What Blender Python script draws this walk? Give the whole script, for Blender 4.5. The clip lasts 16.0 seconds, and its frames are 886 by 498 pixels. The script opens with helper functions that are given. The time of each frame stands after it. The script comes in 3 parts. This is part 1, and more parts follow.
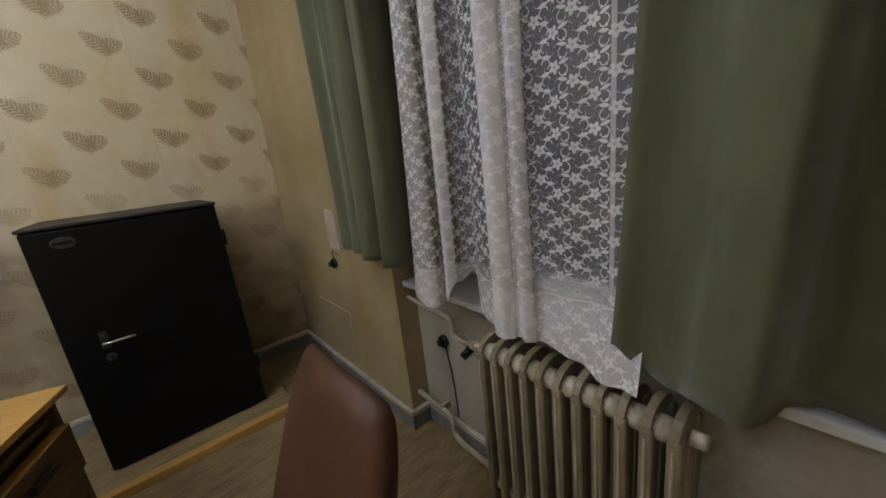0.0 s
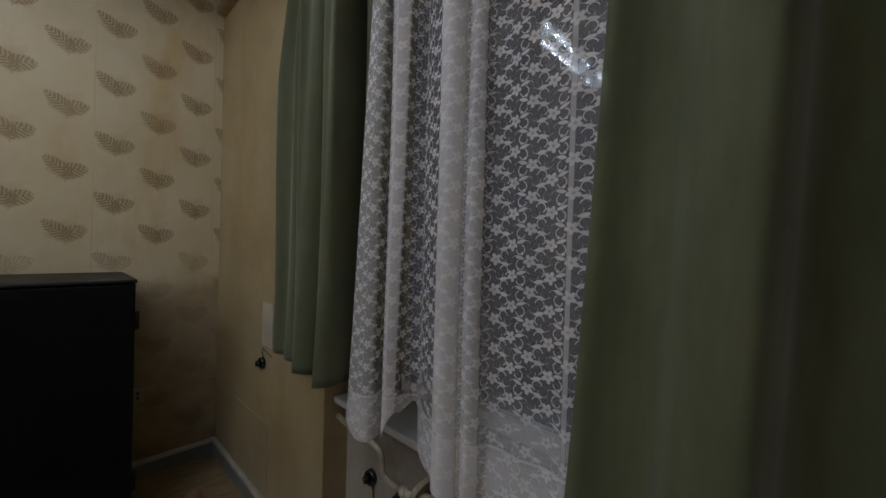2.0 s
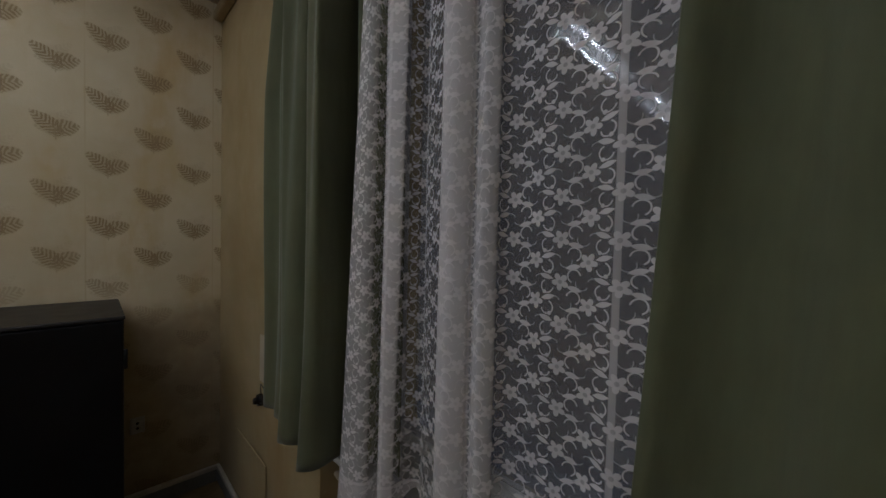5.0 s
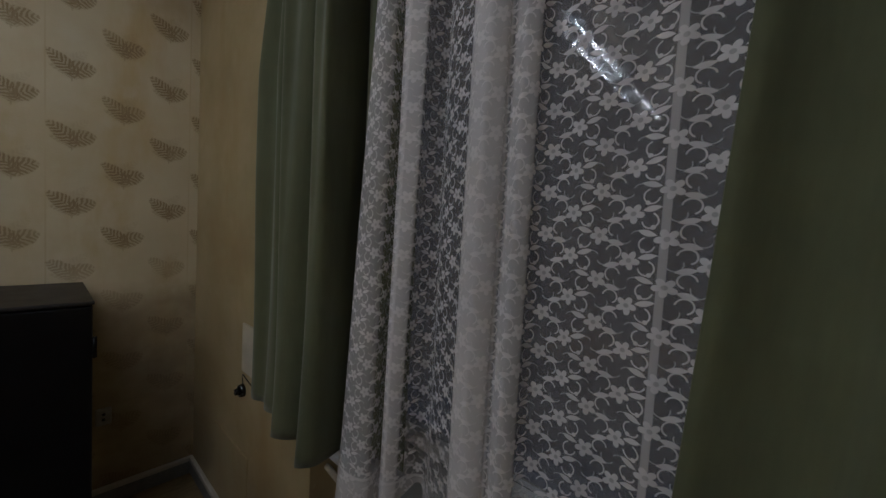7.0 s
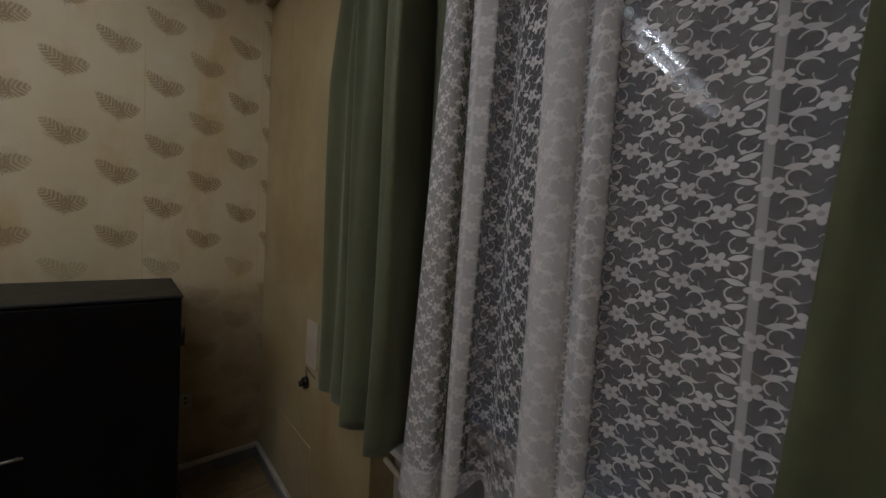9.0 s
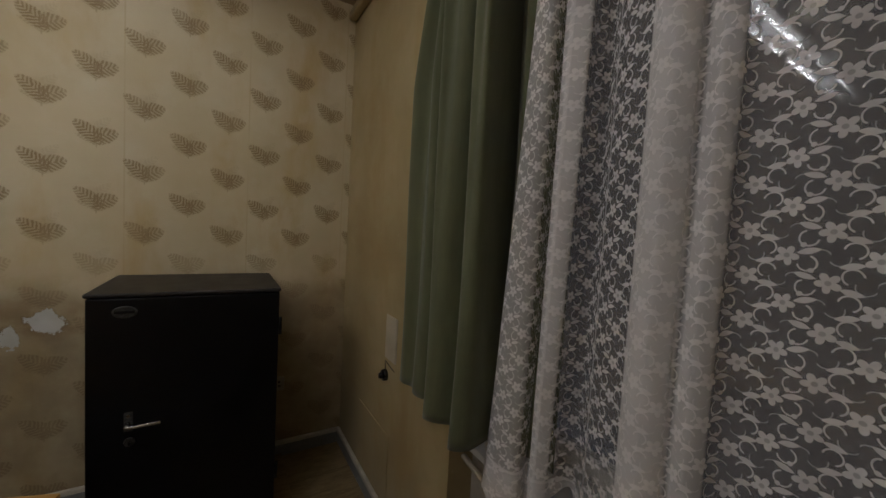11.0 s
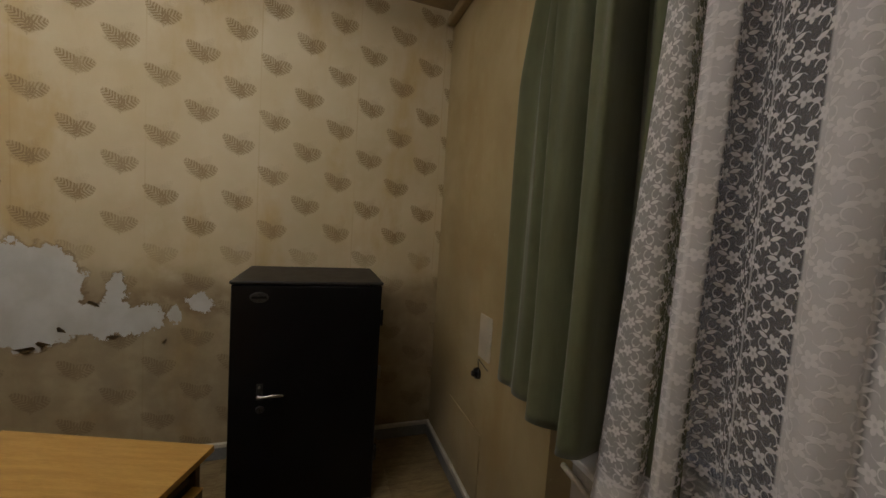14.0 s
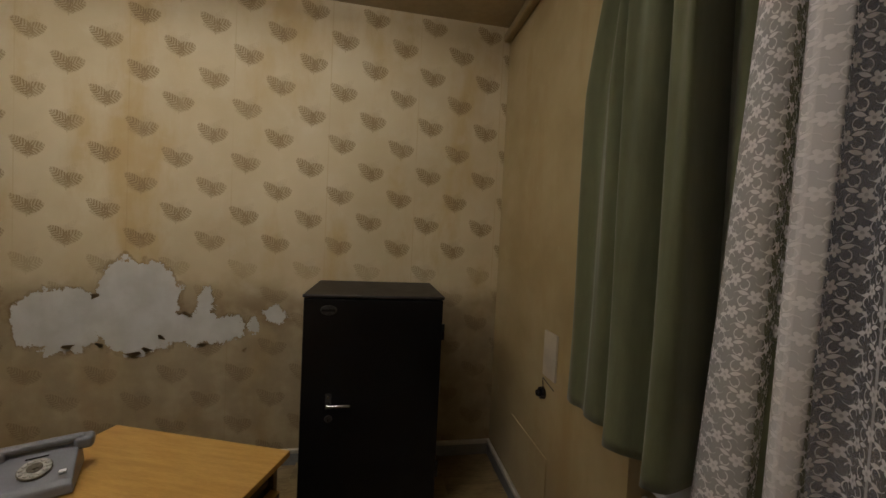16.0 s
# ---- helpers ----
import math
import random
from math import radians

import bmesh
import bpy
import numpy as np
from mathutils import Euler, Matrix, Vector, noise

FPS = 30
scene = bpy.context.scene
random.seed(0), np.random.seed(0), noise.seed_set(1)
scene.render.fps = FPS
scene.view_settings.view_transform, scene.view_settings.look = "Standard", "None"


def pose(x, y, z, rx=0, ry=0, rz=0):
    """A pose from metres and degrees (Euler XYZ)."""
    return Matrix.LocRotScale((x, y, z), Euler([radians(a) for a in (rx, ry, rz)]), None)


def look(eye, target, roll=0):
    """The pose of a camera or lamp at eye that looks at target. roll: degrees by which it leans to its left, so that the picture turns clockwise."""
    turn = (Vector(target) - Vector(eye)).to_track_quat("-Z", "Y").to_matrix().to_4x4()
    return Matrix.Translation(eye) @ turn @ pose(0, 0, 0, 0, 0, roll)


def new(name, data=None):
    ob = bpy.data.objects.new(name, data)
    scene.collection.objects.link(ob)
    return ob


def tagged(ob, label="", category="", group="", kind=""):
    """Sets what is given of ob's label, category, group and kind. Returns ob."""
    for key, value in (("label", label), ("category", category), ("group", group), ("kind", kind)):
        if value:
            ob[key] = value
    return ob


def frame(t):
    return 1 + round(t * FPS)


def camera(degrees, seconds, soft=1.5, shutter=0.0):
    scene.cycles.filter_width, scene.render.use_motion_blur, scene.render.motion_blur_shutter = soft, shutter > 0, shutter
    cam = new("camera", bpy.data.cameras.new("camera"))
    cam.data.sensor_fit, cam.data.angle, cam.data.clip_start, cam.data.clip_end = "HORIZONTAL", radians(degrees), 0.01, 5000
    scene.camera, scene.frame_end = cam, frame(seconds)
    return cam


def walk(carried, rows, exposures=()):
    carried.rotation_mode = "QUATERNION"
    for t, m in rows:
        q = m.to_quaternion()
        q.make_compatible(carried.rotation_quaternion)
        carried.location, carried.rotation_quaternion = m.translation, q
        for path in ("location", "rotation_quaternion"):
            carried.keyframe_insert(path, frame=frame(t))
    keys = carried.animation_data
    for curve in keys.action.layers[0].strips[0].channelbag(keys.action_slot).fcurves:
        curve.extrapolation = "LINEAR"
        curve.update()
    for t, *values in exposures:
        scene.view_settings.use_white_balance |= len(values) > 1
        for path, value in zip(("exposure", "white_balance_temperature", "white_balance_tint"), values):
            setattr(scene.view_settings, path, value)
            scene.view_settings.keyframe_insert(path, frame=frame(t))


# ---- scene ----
import numpy

cam = camera(101.2, 16.0)
PATH = [
    (0, (-0.882, -3.046, 1.442), (0.341, -1.545, 0.941), -6.6),
    (0.5, (-0.875, -3.047, 1.459), (0.29, -1.452, 1.146), -2.7),
    (1, (-0.848, -3.048, 1.466), (0.329, -1.446, 1.245), 0.1),
    (1.5, (-0.82, -3.028, 1.486), (0.468, -1.501, 1.377), 0.8),
    (2, (-0.81, -3.001, 1.521), (0.645, -1.629, 1.516), 1.4),
    (2.5, (-0.783, -2.973, 1.533), (0.663, -1.592, 1.531), 1.1),
    (3, (-0.702, -2.947, 1.566), (0.684, -1.505, 1.575), -0.5),
    (3.5, (-0.656, -2.945, 1.627), (0.701, -1.476, 1.618), 0.2),
    (4, (-0.637, -2.933, 1.69), (0.681, -1.429, 1.664), 0.3),
    (6.5, (-0.676, -2.802, 1.716), (0.836, -1.496, 1.625), 2.9),
    (7, (-0.691, -2.788, 1.71), (0.795, -1.453, 1.608), 3.1),
    (7.5, (-0.708, -2.779, 1.709), (0.739, -1.402, 1.61), 2.7),
    (8, (-0.725, -2.774, 1.708), (0.686, -1.359, 1.612), 2.9),
    (10.5, (-0.782, -2.741, 1.69), (0.332, -1.083, 1.585), 3.2),
    (11, (-0.801, -2.731, 1.69), (0.234, -1.023, 1.578), 3.2),
    (11.5, (-0.812, -2.723, 1.685), (0.151, -0.975, 1.565), 3.3),
    (12, (-0.828, -2.717, 1.682), (0.064, -0.932, 1.551), 3.5),
    (12.5, (-0.839, -2.713, 1.679), (0.003, -0.903, 1.551), 3.5),
    (13, (-0.857, -2.704, 1.674), (-0.087, -0.863, 1.54), 4.0),
    (13.5, (-0.864, -2.699, 1.672), (-0.157, -0.832, 1.537), 3.8),
    (14, (-0.877, -2.699, 1.672), (-0.241, -0.807, 1.543), 3.7),
    (14.5, (-0.885, -2.697, 1.674), (-0.326, -0.782, 1.541), 3.3),
    (15, (-0.897, -2.692, 1.669), (-0.41, -0.756, 1.548), 3.0),
    (15.5, (-0.906, -2.688, 1.668), (-0.496, -0.733, 1.575), 2.6),
    (16, (-0.921, -2.686, 1.667), (-0.567, -0.719, 1.603), 2.8),
]
walk(cam, [(t, look(eye, target, roll)) for t, eye, target, roll in PATH],
     exposures=[(0, 0.57, 5550, 11), (0.5, 0.4, 5550, 11), (1.0, 0.14, 5450, 11), (1.5, -0.08, 5350, 11), (2.5, -0.22, 5350, 11), (4, -0.4, 5450, 12),
                (6.5, -0.64, 5400, 11), (8, -0.58, 5450, 11), (10.5, -0.46, 5950, 12), (13, -0.36, 6350, 13), (16, -0.25, 6650, 14)])

# ---------------- world and lamps ----------------
world = bpy.data.worlds.new("world")
scene.world = world
world.use_nodes = True
sky = world.node_tree.nodes.new("ShaderNodeTexSky")
sky.sky_type, sky.sun_disc, sky.sun_elevation, sky.sun_rotation = "NISHITA", False, radians(12), radians(200)
world.node_tree.links.new(sky.outputs[0], world.node_tree.nodes["Background"].inputs[0])
world.node_tree.nodes["Background"].inputs[1].default_value = 0.10
sun = new("sun", bpy.data.lights.new("sun", "SUN"))
sun.data.energy, sun.data.angle, sun.data.color = 0.06, radians(20), (1, 0.96, 0.9)
sun.matrix_world = look((0, 0, 30), (18, 10, 0))
TUBE_STRENGTH = 41.0

# ---------------- node arithmetic ----------------


class Val:
    """A number in a node tree, with the usual signs."""
    def __init__(self, nt, sock):
        self.nt, self.sock = nt, sock

    def op(self, kind, *others):
        n = self.nt.nodes.new("ShaderNodeMath")
        n.operation = kind
        for i, v in enumerate((self, *others)):
            if isinstance(v, Val):
                self.nt.links.new(v.sock, n.inputs[i])
            else:
                n.inputs[i].default_value = v
        return Val(self.nt, n.outputs[0])

    def __add__(self, o): return self.op("ADD", o)
    def __radd__(self, o): return self.op("ADD", o)
    def __sub__(self, o): return self.op("SUBTRACT", o)
    def __rsub__(self, o): return (self * -1) + o
    def __mul__(self, o): return self.op("MULTIPLY", o)
    def __rmul__(self, o): return self.op("MULTIPLY", o)
    def __truediv__(self, o): return self.op("DIVIDE", o)
    def abs(self): return self.op("ABSOLUTE")
    def max(self, o): return self.op("MAXIMUM", o)
    def min(self, o): return self.op("MINIMUM", o)
    def sqrt(self): return self.op("SQRT")
    def sin(self): return self.op("SINE")
    def cos(self): return self.op("COSINE")
    def round(self): return self.op("ROUND")

    def step(self, lo, hi):
        n = self.nt.nodes.new("ShaderNodeMapRange")
        n.interpolation_type = "SMOOTHSTEP"
        self.nt.links.new(self.sock, n.inputs["Value"])
        n.inputs["From Min"].default_value, n.inputs["From Max"].default_value = min(lo, hi), max(lo, hi)
        r = Val(self.nt, n.outputs[0])
        return r if hi > lo else 1 - r


class Mat:
    """A procedural material under way."""
    def __init__(self, name, rough=0.6, metal=0.0, coords="Object"):
        self.m = bpy.data.materials.new(name)
        self.m.use_nodes = True
        self.nt = self.m.node_tree
        self.b = self.nt.nodes["Principled BSDF"]
        self.b.inputs["Roughness"].default_value, self.b.inputs["Metallic"].default_value = rough, metal
        if coords == "World":
            self.co = self.nt.nodes.new("ShaderNodeNewGeometry").outputs["Position"]
        else:
            self.co = self.nt.nodes.new("ShaderNodeTexCoord").outputs[coords]

    def xyz(self):
        s = self.nt.nodes.new("ShaderNodeSeparateXYZ")
        self.nt.links.new(self.co, s.inputs[0])
        return [Val(self.nt, o) for o in s.outputs]

    def noise(self, scale, detail=4, rough=0.55, stretch=(1, 1, 1)):
        mp = self.nt.nodes.new("ShaderNodeMapping")
        mp.inputs["Scale"].default_value = stretch
        self.nt.links.new(self.co, mp.inputs[0])
        n = self.nt.nodes.new("ShaderNodeTexNoise")
        n.inputs["Scale"].default_value, n.inputs["Detail"].default_value, n.inputs["Roughness"].default_value = scale, detail, rough
        self.nt.links.new(mp.outputs[0], n.inputs["Vector"])
        return Val(self.nt, n.outputs[0])

    def mix(self, fac, a, b):
        n = self.nt.nodes.new("ShaderNodeMix")
        n.data_type = "RGBA"
        for v, i in ((fac, 0), (a, 6), (b, 7)):
            if isinstance(v, Val):
                self.nt.links.new(v.sock, n.inputs[i])
            elif hasattr(v, "is_output"):
                self.nt.links.new(v, n.inputs[i])
            else:
                n.inputs[i].default_value = v if i == 0 else (*v, 1)
        return n.outputs[2]

    def colour(self, c):
        if isinstance(c, tuple):
            self.b.inputs["Base Color"].default_value = (*c, 1)
        else:
            self.nt.links.new(c, self.b.inputs["Base Color"])
        return self

    def rough(self, v):
        self.nt.links.new(v.sock, self.b.inputs["Roughness"])
        return self

    def bump(self, v, strength=0.3, dist=0.004):
        n = self.nt.nodes.new("ShaderNodeBump")
        n.inputs["Strength"].default_value, n.inputs["Distance"].default_value = strength, dist
        self.nt.links.new(v.sock, n.inputs["Height"])
        self.nt.links.new(n.outputs[0], self.b.inputs["Normal"])
        return self


def plain(name, c, rough=0.5, metal=0.0, vary=0.25, scale=8, bump=0.1, stretch=(1, 1, 1)):
    """Paint or plastic with slight blotches and grain."""
    k = Mat(name, rough, metal)
    a = k.noise(scale, 5, stretch=stretch)
    b = k.noise(scale * 14, 3, stretch=stretch)
    f = (a * 0.7 + b * 0.3).step(0.3, 0.7)
    k.colour(k.mix(f, tuple(x * (1 - vary) for x in c), tuple(min(1, x * (1 + vary)) for x in c)))
    k.rough(a * 0.25 + (rough - 0.12)).bump(b, bump, 0.002)
    return k.m


def wallpaper():
    """Faded beige paper printed with fern sprigs, water-stained below and torn off in places."""
    k = Mat("fern_wallpaper", 0.75, coords="World")
    x, y, z = k.xyz()
    big, mid, fine = k.noise(1.3, 4), k.noise(6, 5), k.noise(70, 3)
    x1 = x + 0.365
    col = (x1 / 0.2085).round()
    fx = x1 - col * 0.2085
    z1 = z - 2.645 - col.op("FLOORED_MODULO", 2.0) * 0.18
    fz = z1 - (z1 / 0.36).round() * 0.36
    wob = (mid - 0.5) * 0.012
    fx, fz = fx + wob, fz + wob
    u = fx.abs()
    # a long frond that leans outwards, a short broad one across, a faint one behind, each with barbs
    ragged = (k.noise(46, 3, 0.65) - 0.5) * 1.1
    smudge = (k.noise(30, 3, 0.6) - 0.5) * 9.0

    def frond(cx, cz, ang, length, width, pitch=0.019):
        c, s = math.cos(ang), math.sin(ang)
        a = (fx - cx) * c + (fz - cz) * s
        b = (fz - cz) * c - (fx - cx) * s
        w = b / (width * (1.25 - (a / length) * 0.4).max(0.3))
        body = ((a / length).abs().op("POWER", 2.4) + w * w + ragged).step(1.15, 0.75)
        barbs = ((a * 1.0 - b.abs() * 0.8) * (2 * math.pi / pitch) + smudge).sin().step(-0.7, 0.6) * 0.7 + 0.3
        return body * barbs
    fern = frond(-0.034, 0.010, 2.45, 0.076, 0.031)
    fern = fern.max(frond(0.044, -0.002, 0.35, 0.052, 0.034, 0.021) * 0.92).max(frond(0.002, -0.024, 1.85, 0.042, 0.022) * 0.85)
    fern = fern.max(frond(-0.034, -0.034, 2.75, 0.055, 0.012, 0.017) * 0.4).max(frond(0.030, 0.062, 0.8, 0.045, 0.018) * 0.16)
    stem = (u.step(0.0045, 0.002)) * (fz.step(-0.085, -0.07)) * (fz.step(0.0, -0.01))
    fern = fern.max(stem * 0.5)
    blot = ((fx / 0.090) * (fx / 0.090) + (fz / 0.078) * (fz / 0.078)).step(1.1, 0.4)
    fern = (fern * 0.74 + blot * 0.13) * (mid.step(0.2, 0.52) * 0.5 + 0.5)
    fade = (z + (big - 0.5) * 0.5).step(1.3, 1.62) * 0.55 + 0.45
    fern = fern * fade
    # pale bare ground between the sprigs with ghost dots, brown water marks
    base = k.mix(big.step(0.3, 0.7), (0.52, 0.42, 0.245), (0.62, 0.525, 0.345))
    base = k.mix(k.noise(2.2, 5, 0.6, (1, 1, 0.35)).step(0.46, 0.7) * 0.75, base, (0.46, 0.31, 0.115))
    base = k.mix(mid.step(0.5, 0.75) * 0.25, base, (0.66, 0.60, 0.46))
    base = k.mix(fern, base, (0.235, 0.155, 0.062))
    seam = (x + 0.05 - ((x + 0.05) / 0.6195).round() * 0.6195).abs().step(0.006, 0.001)
    base = k.mix(seam * (big.step(0.35, 0.6)) * 0.3, base, (0.38, 0.26, 0.10))
    damp = (z + (mid - 0.5) * 0.35 + (big - 0.5) * 0.5).step(1.33, 1.08)
    base = k.mix(damp * (mid.step(0.25, 0.7) * 0.3 + 0.42), base, (0.20, 0.145, 0.075))
    base = k.mix(fern * damp * 0.8, base, (0.11, 0.072, 0.03))
    edge = ((z - 1.09 + (mid - 0.5) * 0.12).abs().step(0.16, 0.02)) * (x.step(-1.3, -1.55)) * mid.step(0.35, 0.6)
    base = k.mix(edge * 0.5, base, (0.16, 0.09, 0.03))
    # torn paper: patches of bare grey plaster
    warp, warp2 = (k.noise(6, 7, 0.7) - 0.5) * 0.34, (k.noise(8, 7, 0.7, (1.1, 1, 0.9)) - 0.5) * 0.30
    px, pz = x + warp * 0.8, z + warp2
    def blob(cx, cz, rx, rz, power=2.6):
        a, b = ((px - cx) / rx).abs().op("POWER", power), ((pz - cz) / rz).abs().op("POWER", power)
        return a + b
    torn = blob(-2.45, 1.11, 0.25, 0.31).min(blob(-2.90, 1.02, 0.24, 0.20)).min(blob(-2.05, 0.97, 0.24, 0.10))
    torn = torn.min(blob(-2.045, 1.12, 0.05, 0.14)).min(blob(-1.60, 1.065, 0.075, 0.062, 2)).min(blob(-1.755, 1.0, 0.03, 0.05, 2))
    torn = torn.min(blob(-3.45, 1.1, 0.2, 0.12))
    hole = torn.step(1.06, 0.98)
    # dark rim: the shadow under the curling torn edge, painted into the paper
    rim = torn.step(1.28, 1.0) * (1 - hole)
    base = k.mix(rim * 0.6 * mid.step(0.3, 0.6), base, (0.22, 0.13, 0.05))
    plaster = k.mix(mid.step(0.3, 0.7), (0.50, 0.49, 0.44), (0.60, 0.59, 0.55))
    base = k.mix(hole, base, plaster)
    k.colour(base)
    k.bump(torn.step(1.0, 1.25) * 1.0 + fine * 0.12 + fern * 0.1 + mid * 0.25, 0.8, 0.006)
    return k.m


def beige_paint():
    k = Mat("aged_beige_wall", 0.6, coords="World")
    big, mid, fine = k.noise(1.7, 4), k.noise(7, 5), k.noise(90, 3)
    c = k.mix(big.step(0.3, 0.7), (0.35, 0.265, 0.125), (0.46, 0.37, 0.20))
    c = k.mix(k.noise(3, 5, 0.6, (1, 1, 0.25)).step(0.5, 0.75) * 0.6, c, (0.36, 0.24, 0.09))
    c = k.mix(k.noise(24, 4, 0.6, (1, 1, 0.6)).step(0.66, 0.74) * 0.5, c, (0.56, 0.48, 0.33))
    x, y, z = k.xyz()
    c = k.mix((z + (mid - 0.5) * 0.3).step(0.75, 0.2) * 0.35, c, (0.30, 0.25, 0.17))
    k.colour(c).rough(mid * 0.3 + 0.4).bump(mid * 0.4 + fine * 0.2, 0.35, 0.004)
    return k.m


def linoleum():
    k = Mat("linoleum", 0.4, coords="World")
    big, mid, fine = k.noise(2, 4), k.noise(14, 5, 0.6, (0.45, 1.6, 1)), k.noise(60, 4, 0.6, (0.3, 1.5, 1))
    c = k.mix(mid.step(0.3, 0.7), (0.16, 0.108, 0.048), (0.27, 0.20, 0.10))
    c = k.mix(fine.step(0.45, 0.75) * 0.5, c, (0.38, 0.30, 0.16))
    c = k.mix(big.step(0.5, 0.75) * 0.5, c, (0.15, 0.09, 0.04))
    k.colour(c).rough(big * 0.3 + 0.28).bump(fine, 0.15, 0.002)
    return k.m


def wood(name, dark, light, along=(1, 12, 12), rough=0.42):
    k = Mat(name, rough)
    g, f, b = k.noise(5, 6, 0.6, along), k.noise(38, 4, 0.6, along), k.noise(2.5, 3)
    c = k.mix((g * 0.6 + f * 0.4).step(0.32, 0.68), dark, light)
    c = k.mix(b.step(0.45, 0.75) * 0.3, c, tuple(v * 0.7 for v in dark))
    k.colour(c).rough(b * 0.2 + rough - 0.1).bump(f, 0.12, 0.001)
    return k.m


def cloth(name, c, c2):
    k = Mat(name, 0.85, coords="UV")
    u, v, w = k.xyz()
    weave = (u * 4200).sin() * 0.5 + (v * 4200).sin() * 0.5
    big, mid = k.noise(3, 4), k.noise(40, 4, 0.6, (1, 0.15, 1))
    k.colour(k.mix((big * 0.5 + mid * 0.5).step(0.3, 0.7), c, c2)).bump(mid * 0.6 + weave * 0.05, 0.25, 0.002)
    k.b.inputs["Sheen Weight"].default_value = 0.25
    k.b.inputs["Sheen Roughness"].default_value = 0.5
    return k.m


def lace(width, pleats, seams):
    """White machine lace: a fine net with rows of flowers, leaves and curled tendrils."""
    k = Mat("floral_lace", 0.8, coords="UV")
    u, v, w = k.xyz()
    P, Q, SIZE = 0.096, 0.073, 0.82
    wob = (k.noise(9, 3) - 0.5) * 0.012
    def motif(du, dv, flip):
        a = u + wob + du * P
        a = (a - (a / P).round() * P) * flip
        b = v + wob * 0.6 + dv * Q
        b = b - (b / Q).round() * Q
        a, b = a / SIZE, b / SIZE
        r = (a * a + b * b).sqrt()
        ang = b.op("ARCTAN2", a)
        petal = r - (((ang * 2.5 + 0.4).cos().abs()) * 0.0095 + 0.0095)
        flower = petal.step(0.0012, -0.0012) * (1 - r.step(0.0055, 0.0035) * 0.45)
        def leaf(cx, cy, t, ln, wd):
            c, s = math.cos(t), math.sin(t)
            p = ((a - cx) * c + (b - cy) * s) / ln
            q = ((b - cy) * c - (a - cx) * s) / wd
            return (p * p + q.abs() * 1.0).step(1.1, 0.85)
        def curl(cx, cy, rad, w0, t0, t1):
            p, q = a - cx, b - cy
            ring = ((p * p + q * q).sqrt() - rad).abs().step(w0 + 0.0008, w0 - 0.0006)
            th = q.op("ARCTAN2", p)
            return ring * th.step(t0 - 0.1, t0 + 0.1) * th.step(t1 + 0.1, t1 - 0.1)
        out = flower.max(leaf(0.031, 0.010, 0.25, 0.017, 0.0058)).max(leaf(-0.031, -0.012, 0.2, 0.017, 0.0058))
        out = out.max(curl(0.030, -0.012, 0.0135, 0.0014, -3.0, 1.3)).max(curl(-0.030, 0.014, 0.0135, 0.0014, -1.2, 3.0))
        out = out.max(curl(0.047, 0.0, 0.013, 0.0009, -0.4, 2.4) * 0.6).max(curl(-0.047, 0.0, 0.013, 0.0009, -2.7, 0.3) * 0.6)
        knot = (((a - 0.036) * (a - 0.036) + (b + 0.024) * (b + 0.024)).sqrt()).step(0.0052, 0.0036)
        return out.max(knot)
    pat = motif(0, 0, 1).max(motif(0.5, 0.5, -1) * 0.94)
    band = (u - seams[0]).abs().step(0.007, 0.004) * 0.5
    for seam in seams[1:]:
        band = band.max((u - seam).abs().step(0.006, 0.003) * 0.45)
    double = u.step(pleats[0][1] + 0.01, pleats[0][1]) * pleats[0][2]
    for u0, u1, much in pleats[1:]:
        double = double.max(u.step(u0 - 0.01, u0) * u.step(u1 + 0.01, u1) * much)
    hem = v.step(1.06, 1.02)
    hemline = (v - 1.035).abs().step(0.006, 0.003)
    thick = k.noise(160, 2)
    dens = (pat * 0.76 + 0.10 + thick * 0.08).min(1.0).max(band + 0.1)
    selvage = u.step(0.010, 0.007).max(u.step(width - 0.010, width - 0.007)) * 0.7
    dens = dens.max(selvage)
    dens = dens.max(hem * (pat * 0.25 + 0.45 + k.noise(60, 3, 0.6, (0.4, 2, 1)) * 0.2)).max(hemline * 0.8)
    dens = dens + double * (1 - dens)
    nt = k.nt
    k.colour((0.94, 0.91, 0.91))
    tr, tl = nt.nodes.new("ShaderNodeBsdfTransparent"), nt.nodes.new("ShaderNodeBsdfTranslucent")
    tl.inputs[0].default_value = (0.88, 0.86, 0.88, 1)
    m1, m2 = nt.nodes.new("ShaderNodeMixShader"), nt.nodes.new("ShaderNodeMixShader")
    m1.inputs[0].default_value = 0.10
    nt.links.new(k.b.outputs[0], m1.inputs[1])
    nt.links.new(tl.outputs[0], m1.inputs[2])
    nt.links.new(dens.sock, m2.inputs[0])
    nt.links.new(tr.outputs[0], m2.inputs[1])
    nt.links.new(m1.outputs[0], m2.inputs[2])
    nt.links.new(m2.outputs[0], nt.nodes["Material Output"].inputs[0])
    k.bump(pat, 0.4, 0.001)
    return k.m


def glow(name, c, s):
    k = Mat(name)
    k.colour((0.8, 0.8, 0.8))
    k.b.inputs["Emission Color"].default_value, k.b.inputs["Emission Strength"].default_value = (*c, 1), s
    return k.m


def pane_glass():
    k = Mat("window_glass", 0.02)
    k.b.inputs["Transmission Weight"].default_value = 1
    k.b.inputs["IOR"].default_value = 1.5
    k.b.inputs["Roughness"].default_value = 0.0
    return k.m


